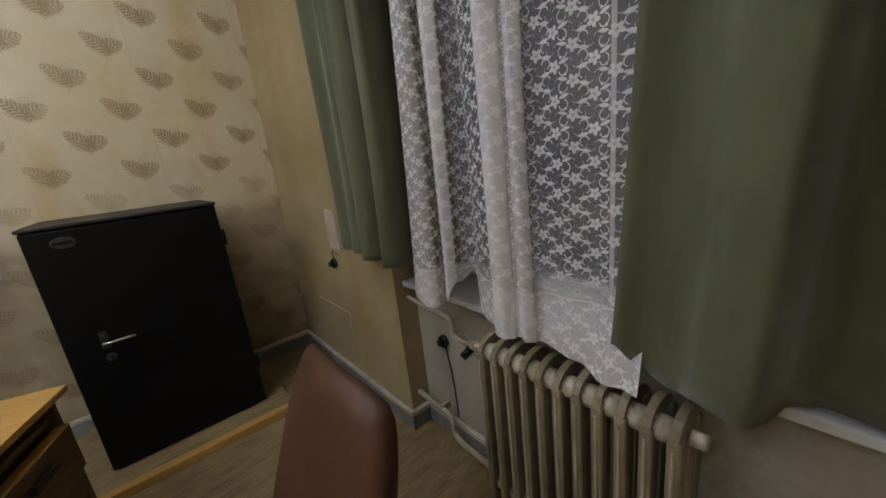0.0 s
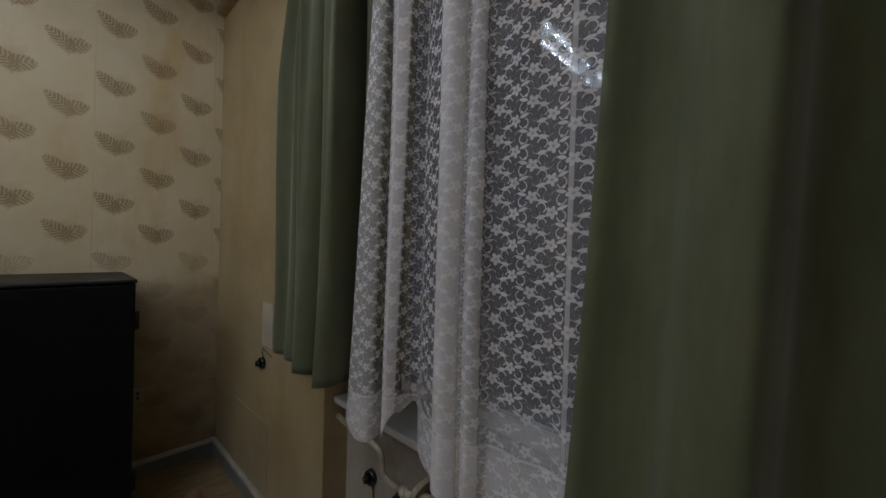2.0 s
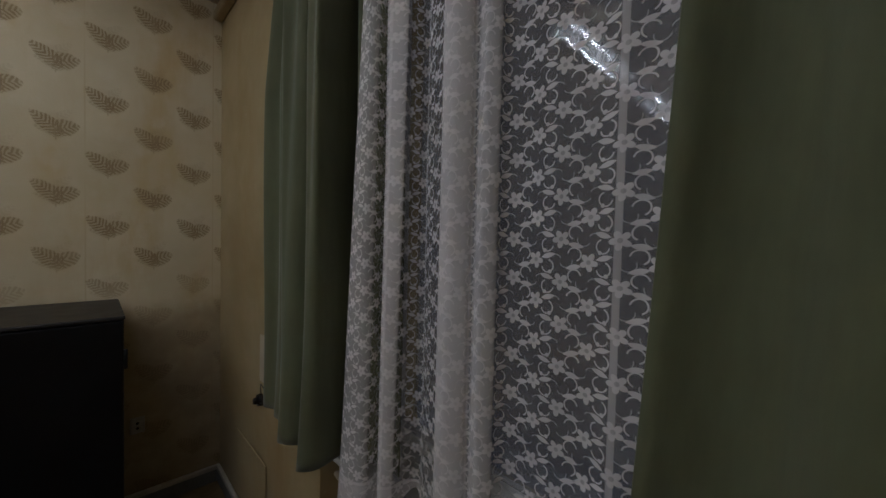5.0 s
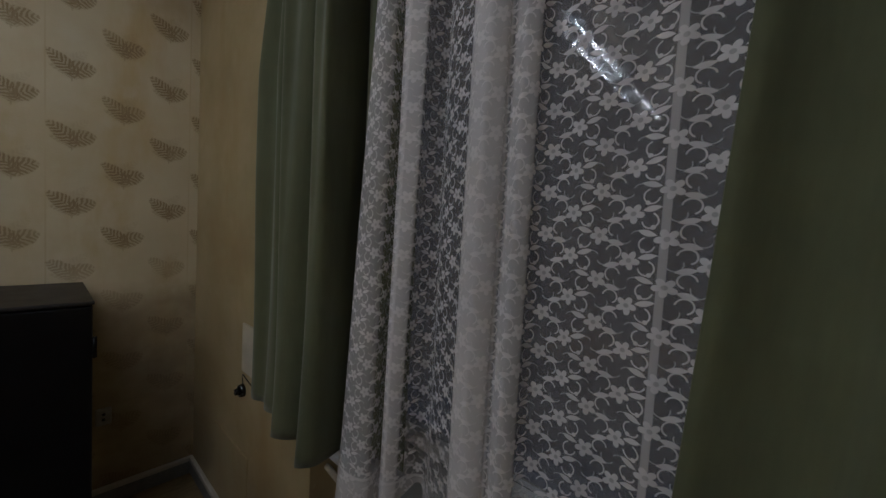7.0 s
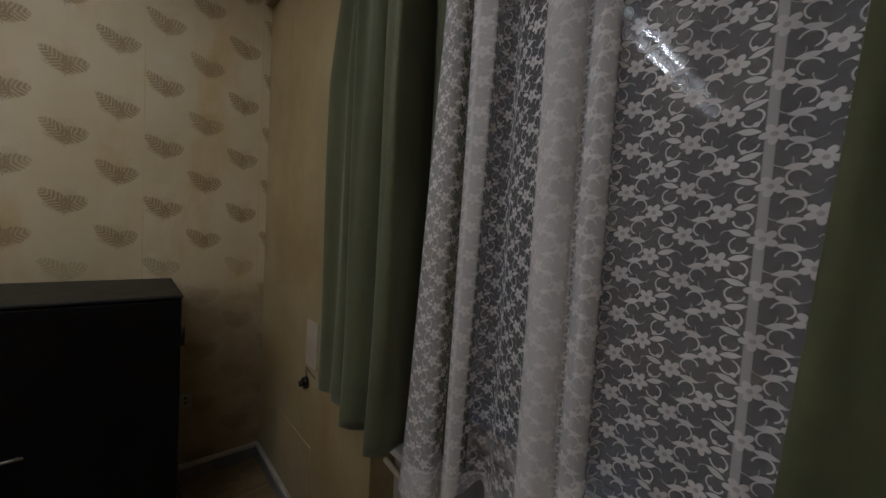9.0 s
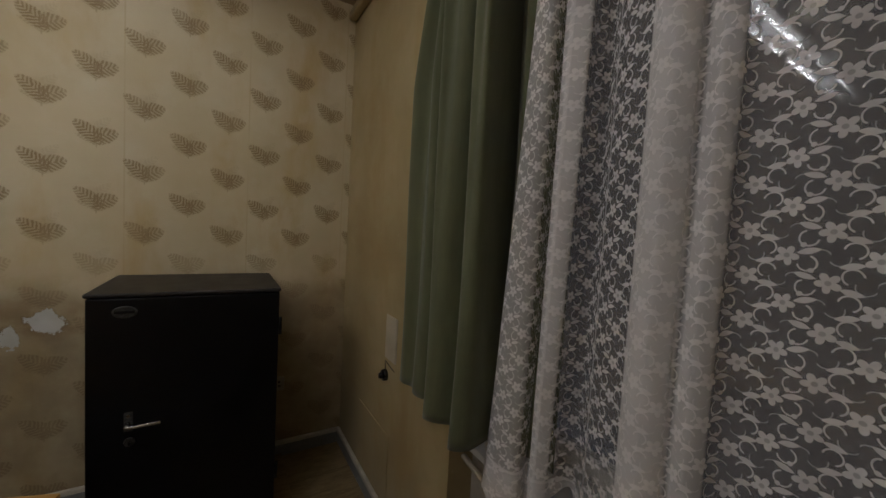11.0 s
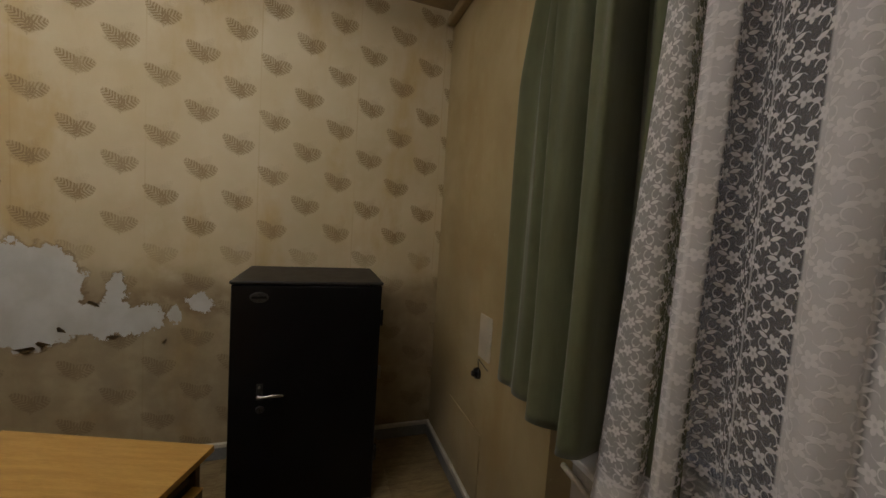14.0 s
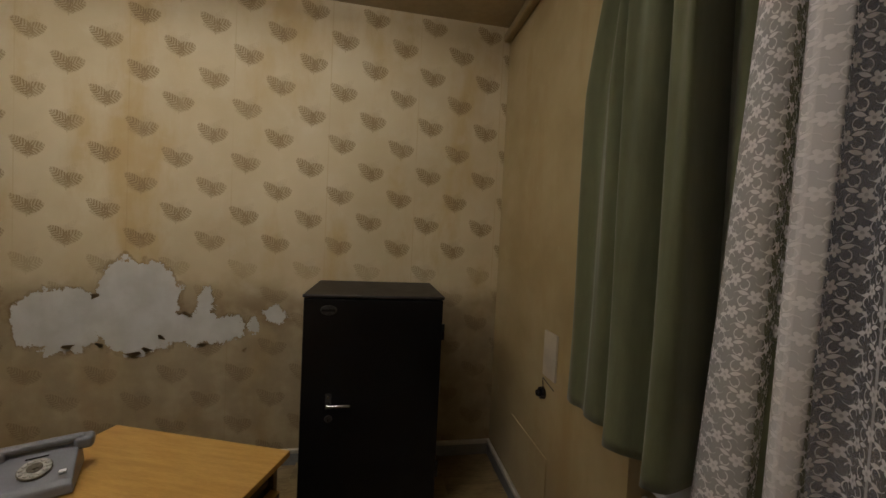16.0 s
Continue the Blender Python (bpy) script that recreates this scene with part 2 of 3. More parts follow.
M_PAPER, M_BEIGE, M_FLOOR = wallpaper(), beige_paint(), linoleum()
M_CEIL = plain("aged_ceiling_paint", (0.42, 0.35, 0.23), 0.8, vary=0.15, scale=2)
M_CREAM = plain("cream_gloss_paint", (0.55, 0.50, 0.40), 0.4, vary=0.15, scale=6)
M_NICHE = plain("grey_cream_niche_paint", (0.38, 0.345, 0.285), 0.55, vary=0.22, scale=3)
M_SKIRT = plain("grey_skirting_paint", (0.20, 0.205, 0.20), 0.45, vary=0.25, scale=6)
M_SKTOP = plain("pale_skirting_paint", (0.52, 0.48, 0.40), 0.45, vary=0.2, scale=8)
M_RAILW = plain("pale_moulding_paint", (0.36, 0.28, 0.15), 0.5, vary=0.15, scale=8)
M_WHITE = plain("white_sill_paint", (0.78, 0.78, 0.78), 0.35, vary=0.06, scale=8)
M_RAD = plain("radiator_enamel", (0.30, 0.25, 0.16), 0.33, vary=0.22, scale=9, bump=0.2)
# paler tone for the hubs, front ridges, and end plug
M_RADHUB = plain("pale_radiator_enamel", (0.52, 0.46, 0.34), 0.4, vary=0.22, scale=14)
M_PIPE = plain("pipe_paint", (0.47, 0.41, 0.31), 0.4, vary=0.2, scale=14)
M_BLACK = plain("black_bakelite", (0.012, 0.011, 0.011), 0.25, vary=0.3, scale=20)
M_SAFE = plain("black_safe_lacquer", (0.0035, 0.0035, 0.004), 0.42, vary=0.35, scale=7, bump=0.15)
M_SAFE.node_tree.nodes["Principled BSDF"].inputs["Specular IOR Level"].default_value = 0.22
# top cover: a slightly paler, browner black than the body
M_SAFETOP = plain("paler_black_lacquer", (0.016, 0.014, 0.012), 0.5, vary=0.35, scale=9, bump=0.15)
M_CHROME = plain("worn_chrome", (0.55, 0.55, 0.53), 0.22, 1.0, vary=0.1, scale=30)
M_BADGE = plain("dull_badge_metal", (0.06, 0.06, 0.055), 0.4, 0.6, vary=0.5, scale=90)
M_DESK = wood("honey_beech_veneer", (0.42, 0.225, 0.045), (0.56, 0.325, 0.085), (1, 9, 9))
M_DRAWER = wood("brown_drawer_veneer", (0.09, 0.048, 0.02), (0.16, 0.092, 0.042), (9, 1, 9))
M_DARKWOOD = wood("dark_carcass_wood", (0.03, 0.018, 0.010), (0.055, 0.034, 0.018))
M_HANDLE = plain("dark_brown_plastic", (0.022, 0.014, 0.010), 0.35, vary=0.3, scale=20)
M_LEATHER = plain("brown_leatherette", (0.085, 0.034, 0.014), 0.55, vary=0.28, scale=7, bump=0.25)
M_LEGS = plain("black_chair_steel", (0.02, 0.02, 0.02), 0.35, 0.7)
M_GREEN = cloth("green_curtain_cloth", (0.090, 0.098, 0.045), (0.120, 0.129, 0.061))
M_GLASS = pane_glass()
M_FLAP = plain("torn_brown_paper", (0.27, 0.19, 0.09), 0.8, vary=0.3, scale=20)
M_PHONE = plain("grey_phone_plastic", (0.185, 0.19, 0.205), 0.35, vary=0.1, scale=10)
M_DIAL = plain("clear_dial_plastic", (0.42, 0.40, 0.36), 0.15, vary=0.3, scale=60)
M_DIALIN = plain("brown_dial_disc", (0.10, 0.085, 0.06), 0.3, vary=0.5, scale=60)
M_PAPERW = plain("white_card", (0.8, 0.8, 0.78), 0.6, vary=0.05)
M_SOCKET = plain("dirty_white_socket", (0.34, 0.31, 0.25), 0.4, vary=0.2, scale=30)
M_FIX = plain("white_lamp_housing", (0.7, 0.7, 0.67), 0.45, vary=0.08)
M_TUBE = glow("fluorescent_tube", (1.0, 0.97, 0.94), TUBE_STRENGTH)
M_BACKDROP = plain("grey_outside_backdrop", (0.16, 0.16, 0.18), 0.9, vary=0.2, scale=0.6)

# ---------------- mesh tools ----------------


def obj(name, bm, material, parent=None, label=""):
    me = bpy.data.meshes.new(name)
    bm.normal_update()
    bm.to_mesh(me)
    bm.free()
    me.materials.append(material)
    ob = new(name, me)
    if parent:
        ob.parent = parent
    if label:
        ob["label"] = label
    return ob


part = obj


def box(bm, x0, x1, y0, y1, z0, z1, bevel=0.0, seg=2, m=None):
    r = bmesh.ops.create_cube(bm, size=1)
    vs = r["verts"]
    for v in vs:
        v.co = Vector(((x0 + x1) / 2 + v.co.x * (x1 - x0), (y0 + y1) / 2 + v.co.y * (y1 - y0), (z0 + z1) / 2 + v.co.z * (z1 - z0)))
    if bevel:
        es = list({e for v in vs for e in v.link_edges})
        g = bmesh.ops.bevel(bm, geom=es, offset=bevel, segments=seg, profile=0.5, affect="EDGES")
        vs = list({v for f in g["faces"] for v in f.verts} | {v for v in vs if v.is_valid})
    if m:
        bmesh.ops.transform(bm, matrix=m, verts=vs)
    return vs


def boxed(x0, x1, y0, y1, z0, z1, bevel=0.0, seg=2, m=None):
    bm = bmesh.new()
    box(bm, x0, x1, y0, y1, z0, z1, bevel, seg, m)
    return bm


def rod(bm, a, b, r, seg=16, r2=None):
    a, b = Vector(a), Vector(b)
    d = b - a
    m = Matrix.Translation((a + b) / 2) @ d.to_track_quat("Z", "Y").to_matrix().to_4x4()
    bmesh.ops.create_cone(bm, cap_ends=True, segments=seg, radius1=r, radius2=r if r2 is None else r2, depth=d.length, matrix=m)


def rodded(a, b, r, seg=16, r2=None):
    bm = bmesh.new()
    rod(bm, a, b, r, seg, r2)
    for f in bm.faces:
        f.smooth = len(f.verts) == 4
    return bm


def tube(bm, pts, r, seg=10, steps=6):
    """A round pipe along a smoothed line."""
    pts = smooth_line([Vector(p) for p in pts], steps)
    rings = []
    for i, p in enumerate(pts):
        d = (pts[min(i + 1, len(pts) - 1)] - pts[max(i - 1, 0)]).normalized()
        q = d.to_track_quat("Z", "Y")
        rings.append([bm.verts.new(p + q @ Vector((r * math.cos(t * 2 * math.pi / seg), r * math.sin(t * 2 * math.pi / seg), 0))) for t in range(seg)])
    for a, b in zip(rings, rings[1:]):
        for j in range(seg):
            f = bm.faces.new((a[j], a[(j + 1) % seg], b[(j + 1) % seg], b[j]))
            f.smooth = True
    bm.faces.new(rings[0][::-1])
    bm.faces.new(rings[-1])


def smooth_line(p, steps):
    """Catmull-Rom through the points."""
    out = []
    for i in range(len(p) - 1):
        a, b, c, d = p[max(i - 1, 0)], p[i], p[i + 1], p[min(i + 2, len(p) - 1)]
        for s in range(steps):
            t = s / steps
            out.append(0.5 * ((2 * b) + (c - a) * t + (2 * a - 5 * b + 4 * c - d) * t * t + (3 * b - a - 3 * c + d) * t ** 3))
    out.append(p[-1].copy())
    return out


def wall_box(name, label, material, *dims, category="wall"):
    ob = obj(name, boxed(*dims), material)
    return tagged(ob, label, category, kind="structure")


def thing(name, label, category, place=None, group=""):
    e = new(name)
    e.matrix_world = place or Matrix()
    return tagged(e, label, category, group)


# ---------------- the room ----------------
CEIL, LEFT, BACK = 3.27, -4.6, -5.2
SILL, HEAD = 0.82, 2.95            # window opening
W0, W1 = -1.547, -4.25             # the window niche along the wall
wall_box("floor", "worn mottled yellow-brown linoleum floor", M_FLOOR, LEFT, 0.5, BACK, 0.25, -0.1, 0.0, category="floor")
wall_box("ceiling", "dull yellowed painted ceiling", M_CEIL, LEFT, 0.5, BACK, 0.25, CEIL, CEIL + 0.15, category="ceiling")
wall_box("wall_north", "stained beige fern-patterned wallpaper wall, torn off in patches", M_PAPER, LEFT, 0.0, 0.0, 0.25, 0.0, CEIL)
wall_box("wall_west", "faded beige fern-patterned wallpaper wall", M_BEIGE, LEFT - 0.2, LEFT, BACK, 0.25, 0.0, CEIL)
wall_box("wall_south", "plain aged beige wall", M_BEIGE, LEFT, 0.5, BACK - 0.2, BACK, 0.0, CEIL)
# window wall: a pier by the corner, a far pier, the thin niche wall under and beside the window, the lintel
wall_box("wall_east_pier", "aged yellow-beige wall pier beside the window", M_BEIGE, 0.0, 0.5, W0, 0.25, 0.0, CEIL)
wall_box("wall_east_far_pier", "aged yellow-beige wall pier", M_BEIGE, 0.0, 0.5, BACK, W1, 0.0, CEIL)
wall_box("wall_east_parapet", "grey-cream painted niche wall below the window", M_NICHE, 0.12, 0.5, W1, W0, 0.0, SILL)
wall_box("wall_east_lintel", "aged beige lintel above the window", M_BEIGE, 0.0, 0.5, W1, W0, HEAD, CEIL)


north = bpy.data.objects["wall_north"]


def torn_flap(x, z, w, h, curl, turn):
    """A strip of torn paper that curls off the wall."""
    bm, n = bmesh.new(), 6
    rows = []
    for j in range(n + 1):
        t = j / n
        half = w / 2 * (1 - 0.75 * t * t)
        dx = 0.12 * w * math.sin(t * 5 + x * 40)
        y = -0.002 - curl * t * t
        rows.append([bm.verts.new((-half + dx, y, h * t * (1 - 0.3 * t))), bm.verts.new((half + dx, y - 0.15 * curl * t, h * t * (1 - 0.45 * t)))])
    for a, b in zip(rows, rows[1:]):
        bm.faces.new((a[0], a[1], b[1], b[0])).smooth = True
    bmesh.ops.solidify(bm, geom=bm.faces[:], thickness=0.0012)
    bmesh.ops.transform(bm, matrix=pose(x, -0.001, z, 0, turn, 0), verts=bm.verts)
    part("torn_flap", bm, M_FLAP, north, "curled brown strip of torn wallpaper")


for fx0, fz0, fw, fh, fc, ft in ((-2.84, 0.862, 0.07, 0.035, 0.018, 175), (-2.66, 0.872, 0.05, 0.03, 0.014, 190), (-2.47, 0.812, 0.09, 0.035, 0.02, 170), (-2.39, 0.84, 0.06, 0.03, 0.016, 200),
                                 (-2.16, 1.06, 0.06, 0.04, 0.015, 20), (-2.69, 1.17, 0.05, 0.05, 0.018, -25), (-2.31, 0.90, 0.04, 0.05, 0.014, 10), (-2.06, 0.87, 0.06, 0.025, 0.012, 180), (-1.80, 0.83, 0.03, 0.02, 0.012, 150)):
    torn_flap(fx0, fz0, fw, fh, fc, ft)


def skirting(name, x0, x1, y0, y1, along_x):
    """Grey board with a pale bevelled top."""
    ob = tagged(obj(name, boxed(x0, x1, y0, y1, 0, 0.085, 0.003), M_SKIRT), "grey painted skirting board with a pale top", "skirting board", kind="structure")
    d = (0.0, 0.0, -0.006, 0.0) if along_x else (-0.006, 0.0, 0.0, 0.0)
    part("cap", boxed(x0 + d[0], x1 + d[1], y0 + d[2], y1 + d[3], 0.085, 0.115, 0.006), M_SKTOP, ob, "pale painted top edge")


skirting("baseboard_north", LEFT, -0.021, -0.02, -0.001, True)
skirting("baseboard_east", -0.02, -0.001, W0 - 0.02, -0.001, False)
skirting("baseboard_return", 0.0, 0.098, W0 - 0.02, W0 - 0.001, True)
skirting("baseboard_niche", 0.1, 0.119, W1, W0 - 0.001, False)
# pale moulding along the top of the window wall
bm = boxed(-0.06, -0.001, -3.9, -0.03, 3.14, 3.20, 0.014, 3)
tagged(obj("trim", bm, M_RAILW), "pale wooden moulding along the top of the wall", "moulding", kind="structure")

# window: sill, frame, panes
win = thing("window_1", "white-framed window behind the lace curtain", "window")
win["kind"] = "structure"
part("window_sill", boxed(0.045, 0.40, W1 + 0.002, W0 - 0.002, 0.82, 0.85, 0.006), M_WHITE, win, "white painted window sill")
for ya, yb in ((W0 - 0.07, W0 - 0.002), (-2.93, -2.87), (W1 + 0.002, W1 + 0.07)):
    part("window_frame", boxed(0.30, 0.37, min(ya, yb), max(ya, yb), 0.851, HEAD - 0.002, 0.006), M_WHITE, win)
for za, zb in ((0.851, 0.915), (HEAD - 0.07, HEAD - 0.002)):
    for ya, yb in ((-2.87, W0 - 0.071), (W1 + 0.071, -2.931)):
        part("window_frame", boxed(0.302, 0.368, ya + 0.001, yb - 0.001, za, zb, 0.006), M_WHITE, win)
for ya, yb in ((-2.869, W0 - 0.072), (W1 + 0.072, -2.932)):
    p = part("pane", boxed(0.332, 0.338, ya, yb, 0.916, HEAD - 0.072), M_GLASS, win, "dark grey glass pane")
    p.visible_shadow = False
    # an extra pane behind, added to strengthen the reflection of the tubes
    p = part("pane", boxed(0.424, 0.430, ya, yb, 0.916, HEAD - 0.072), M_GLASS, win, "second glass pane added to double the tube reflection")
    p.visible_shadow = False
# an invented grey wall and ground outside: they block the sky behind the lace
tagged(obj("backdrop", boxed(7, 7.3, -26, 22, -3, 13), M_BACKDROP), "plain grey backdrop wall added outside to block the sky", "facade", kind="structure")
tagged(obj("ground", boxed(0.7, 200, -200, 200, -3.2, -3.0), M_BACKDROP), "plain grey ground added outside the window", "ground", kind="structure")


# ---------------- ceiling lamps ----------------
def batten(x, y):
    t = thing("fluorescent_lamp", "white ceiling batten with two lit fluorescent tubes; the third one is an added fill", "ceiling lamp", pose(x, y, CEIL), "ceiling battens in a row")
    part("housing", boxed(-0.67, 0.67, -0.09, 0.09, -0.055, -0.001, 0.008), M_FIX, t)
    for s in (-0.06, 0.06):
        part("tube", rodded((-0.615, s, -0.092), (0.615, s, -0.092), 0.013), M_TUBE, t, "glowing white tube")
    for s in (-1, 1):
        part("lampholder", boxed(s * 0.635 - 0.018, s * 0.635 + 0.018, -0.08, 0.08, -0.115, -0.056, 0.006), M_FIX, t)


# the last batten is unseen, added as fill for the lace and curtains
for lx, ly in ((-2.93, -1.62), (-1.53, -1.62), (-2.7, -3.1)):
    batten(lx, ly)


# ---------------- curtains ----------------
def curtain(name, label, material, low, high, z_low, z_high, hem, thick, rows=40, steps=7, ripple=0.004, seed=1, pull=None):
    """Cloth hung along a folded line: 'low' is its plan at the hem and 'high' at the top."""
    a = smooth_line([Vector((*p, 0)) for p in low], steps)
    b = smooth_line([Vector((*p, 0)) for p in high], steps)
    arc = [0.0]
    for p, q in zip(a, a[1:]):
        arc.append(arc[-1] + (q - p).length)
    bm = bmesh.new()
    uv = bm.loops.layers.uv.new("UVMap")
    grid = []
    for j in range(rows + 1):
        t = j / rows
        row = []
        for i, (p, q) in enumerate(zip(a, b)):
            bottom = z_low + hem(i / (len(a) - 1), p.y)
            z = bottom + (z_high - bottom) * t
            w = t ** 0.85
            c = p.lerp(q, w)
            n = noise.noise(Vector((arc[i] * 6 + seed * 9, z * 1.1, seed)))
            dx, dy = pull(i / (len(a) - 1), z) if pull else (0.0, 0.0)
            row.append(bm.verts.new((c.x + n * ripple * 3 + dx, c.y + n * ripple + dy, z)))
        grid.append(row)
    for j in range(rows):
        for i in range(len(a) - 1):
            f = bm.faces.new((grid[j][i], grid[j][i + 1], grid[j + 1][i + 1], grid[j + 1][i]))
            f.smooth = True
            for lp, k in zip(f.loops, (i, i + 1, i + 1, i)):
                lp[uv].uv = (arc[k], lp.vert.co.z)
    ob = obj(name, bm, material)
    if thick:
        s = ob.modifiers.new("thickness", "SOLIDIFY")
        s.thickness = thick
    return tagged(ob, label, "curtain")


ROD_Z = 2.78
left_low = [(-0.10, -1.345), (-0.145, -1.36), (-0.168, -1.42), (-0.15, -1.47), (-0.165, -1.51), (-0.15, -1.555), (-0.115, -1.60), (-0.13, -1.645), (-0.20, -1.675),
            (-0.225, -1.705), (-0.20, -1.74), (-0.15, -1.765), (-0.105, -1.79), (-0.12, -1.825), (-0.20, -1.85), (-0.235, -1.885), (-0.195, -1.92), (-0.11, -1.90),
            (-0.04, -1.875), (-0.02, -1.885), (-0.05, -1.90), (-0.08, -1.915), (-0.075, -1.96), (-0.05, -2.02), (-0.04, -2.10)]
# towards the rod the folds grow shallower and a further crease opens in the first two
left_high = [(x * 0.8 - 0.012 + 0.030 * math.sin(i * 2.2), y + 0.012) for i, (x, y) in enumerate(left_low)]
curtain("green_curtain", "plain moss-green cotton curtain hanging in deep folds beside lace", M_GREEN, left_low, left_high, 1.05, ROD_Z,
        lambda s, y: 0.006 * math.sin(s * 21), 0.003, rows=56, seed=2,
        pull=lambda s, z: (0.0, -0.19 * max(0.0, (z - 2.22) / 0.56) ** 1.2 * max(0.0, 1 - s / 0.35)))
right_low = [(-0.105, -2.68), (-0.11, -2.70), (-0.09, -2.735), (-0.08, -2.77), (-0.09, -2.815), (-0.135, -2.855), (-0.165, -2.90), (-0.17, -2.95), (-0.11, -2.975),
             (-0.03, -2.99), (0.02, -3.03), (0.01, -3.10), (-0.015, -3.16), (0.01, -3.22), (0.03, -3.30), (0.0, -3.38), (-0.03, -3.45), (0.0, -3.53), (0.01, -3.62)]
right_high = [(x * 0.85 - 0.03, -2.80 + (y + 2.685) * 0.88) for x, y in right_low]
curtain("green_curtain", "plain moss-green cotton curtain over the end of the radiator", M_GREEN, right_low, right_high, 0.92, ROD_Z,
        lambda s, y: 0.045 * math.exp(-((y + 2.69) / 0.03) ** 2) - 0.035 * math.exp(-((y + 2.80) / 0.05) ** 2) - 0.03 * max(0.0, min(1.0, (-2.96 - y) / 0.05)), 0.003, seed=5)
lace_low = [(-0.10, -1.885), (-0.125, -1.912), (-0.138, -1.96), (-0.13, -2.005), (-0.108, -2.03), (-0.075, -2.02), (-0.045, -2.005), (-0.05, -2.028),
            (-0.075, -2.045), (-0.085, -2.072), (-0.06, -2.092), (-0.03, -2.09), (0.0, -2.10), (0.015, -2.125), (-0.005, -2.15), (-0.04, -2.19),
            (-0.07, -2.24), (-0.088, -2.285), (-0.105, -2.312), (-0.13, -2.335), (-0.14, -2.37), (-0.118, -2.398), (-0.103, -2.398), (-0.10, -2.409),
            (-0.105, -2.417), (-0.115, -2.437), (-0.098, -2.457), (-0.07, -2.465), (-0.062, -2.50), (-0.07, -2.56), (-0.06, -2.62), (-0.072, -2.665),
            (-0.062, -2.70), (-0.07, -2.74)]


def sway(y):
    """How far the lace leans sideways at the top: most at its free edges."""
    return numpy.interp(-y, (1.885, 2.03, 2.06, 2.092, 2.15, 2.25, 2.62, 2.74), (-0.13, -0.045, -0.012, -0.06, -0.03, 0.0, 0.0, -0.03))


lace_high = [(x * 0.75 - 0.02, y + float(sway(y))) for x, y in lace_low]


def lace_hem(s, y):
    return 0.04 * math.exp(-((y + 1.92) / 0.05) ** 2) + 0.13 * math.exp(-((y + 2.115) / 0.045) ** 2) - 0.022 * max(0.0, min(1.0, (-2.60 - y) / 0.04))


def lace_corner(s, z):
    """The lower corner swings out over the end of the radiator, in front of the green cloth."""
    k = max(0.0, min(1.2, (1.0 - z) / 0.12)) * max(0.0, min(1.0, (s - 0.80) / 0.10))
    return -0.055 * k, -0.012 * k


line = smooth_line([Vector((*p, 0)) for p in lace_low], 8)
run = [sum((q - p).length for p, q in zip(line[:8 * i], line[1:8 * i + 1])) for i in range(len(lace_low))]
M_LACE = lace(run[-1], [(0.0, run[4], 0.38), (run[7], run[10], 0.66), (run[18], run[22], 0.74), (run[23], run[26], 0.58)], [run[31], run[15], run[9]])
curtain("lace_curtain", "white floral machine-lace net curtain hanging in front of the window", M_LACE, lace_low, lace_high, 0.885, ROD_Z, lace_hem, 0, rows=70, steps=8, ripple=0.003, seed=3, pull=lace_corner)
rodt = thing("curtain_rod", "dark wooden curtain rod above the window", "curtain rod")
part("rod", rodded((-0.10, -1.30, ROD_Z + 0.015), (-0.10, -3.75, ROD_Z + 0.015), 0.014), M_DARKWOOD, rodt)
for yy in (-1.29, -3.76):
    bm = bmesh.new()
    bmesh.ops.create_uvsphere(bm, u_segments=16, v_segments=10, radius=0.028, matrix=Matrix.Translation((-0.10, yy, ROD_Z + 0.015)))
    for f in bm.faces:
        f.smooth = True
    part("finial", bm, M_DARKWOOD, rodt)
for yy in (-1.36, -3.70):
    part("bracket", boxed(-0.098, -0.001, yy - 0.01, yy + 0.01, ROD_Z + 0.02, ROD_Z + 0.05, 0.004), M_DARKWOOD, rodt)


# ---------------- radiator and pipes ----------------
radiator = thing("radiator", "old olive-brown cast-iron ribbed radiator under the window", "radiator")
SEC, PITCH, TOP = 11, 0.0635, 0.775


def section_mesh(foot):
    bm = bmesh.new()
    w = 0.017
    for cx in (-0.040, 0.022, 0.083):
        box(bm, cx - 0.021, cx + 0.021, -w, w, 0.10, TOP - 0.05, 0.009, 3)
    box(bm, -0.055, 0.098, -0.013, 0.013, 0.09, TOP - 0.06, 0.003, 1)
    # arched heads joining the columns
    for z, s in ((TOP, 1), (0.085, -1)):
        out, n = [], 10
        for i in range(n + 1):
            a = math.pi * i / n
            out.append((0.0215 - math.cos(a) * 0.0835, z - s * 0.085 + s * 0.085 * math.sin(a) ** 0.6))
        inner = [(0.105 - 0.012, z - s * 0.12), (-0.062 + 0.012, z - s * 0.12)]
        ring = [bm.verts.new((px, -0.011, pz)) for px, pz in out + inner]
        f = bm.faces.new(ring)
        ext = bmesh.ops.extrude_face_region(bm, geom=[f])
        bmesh.ops.translate(bm, vec=(0, 0.022, 0), verts=[v for v in ext["geom"] if isinstance(v, bmesh.types.BMVert)])
    if foot:
        for cx in (-0.040, 0.083):
            box(bm, cx - 0.016, cx + 0.016, -w, w, 0.0, 0.1, 0.006, 2)
    bmesh.ops.recalc_face_normals(bm, faces=bm.faces)
    return bm


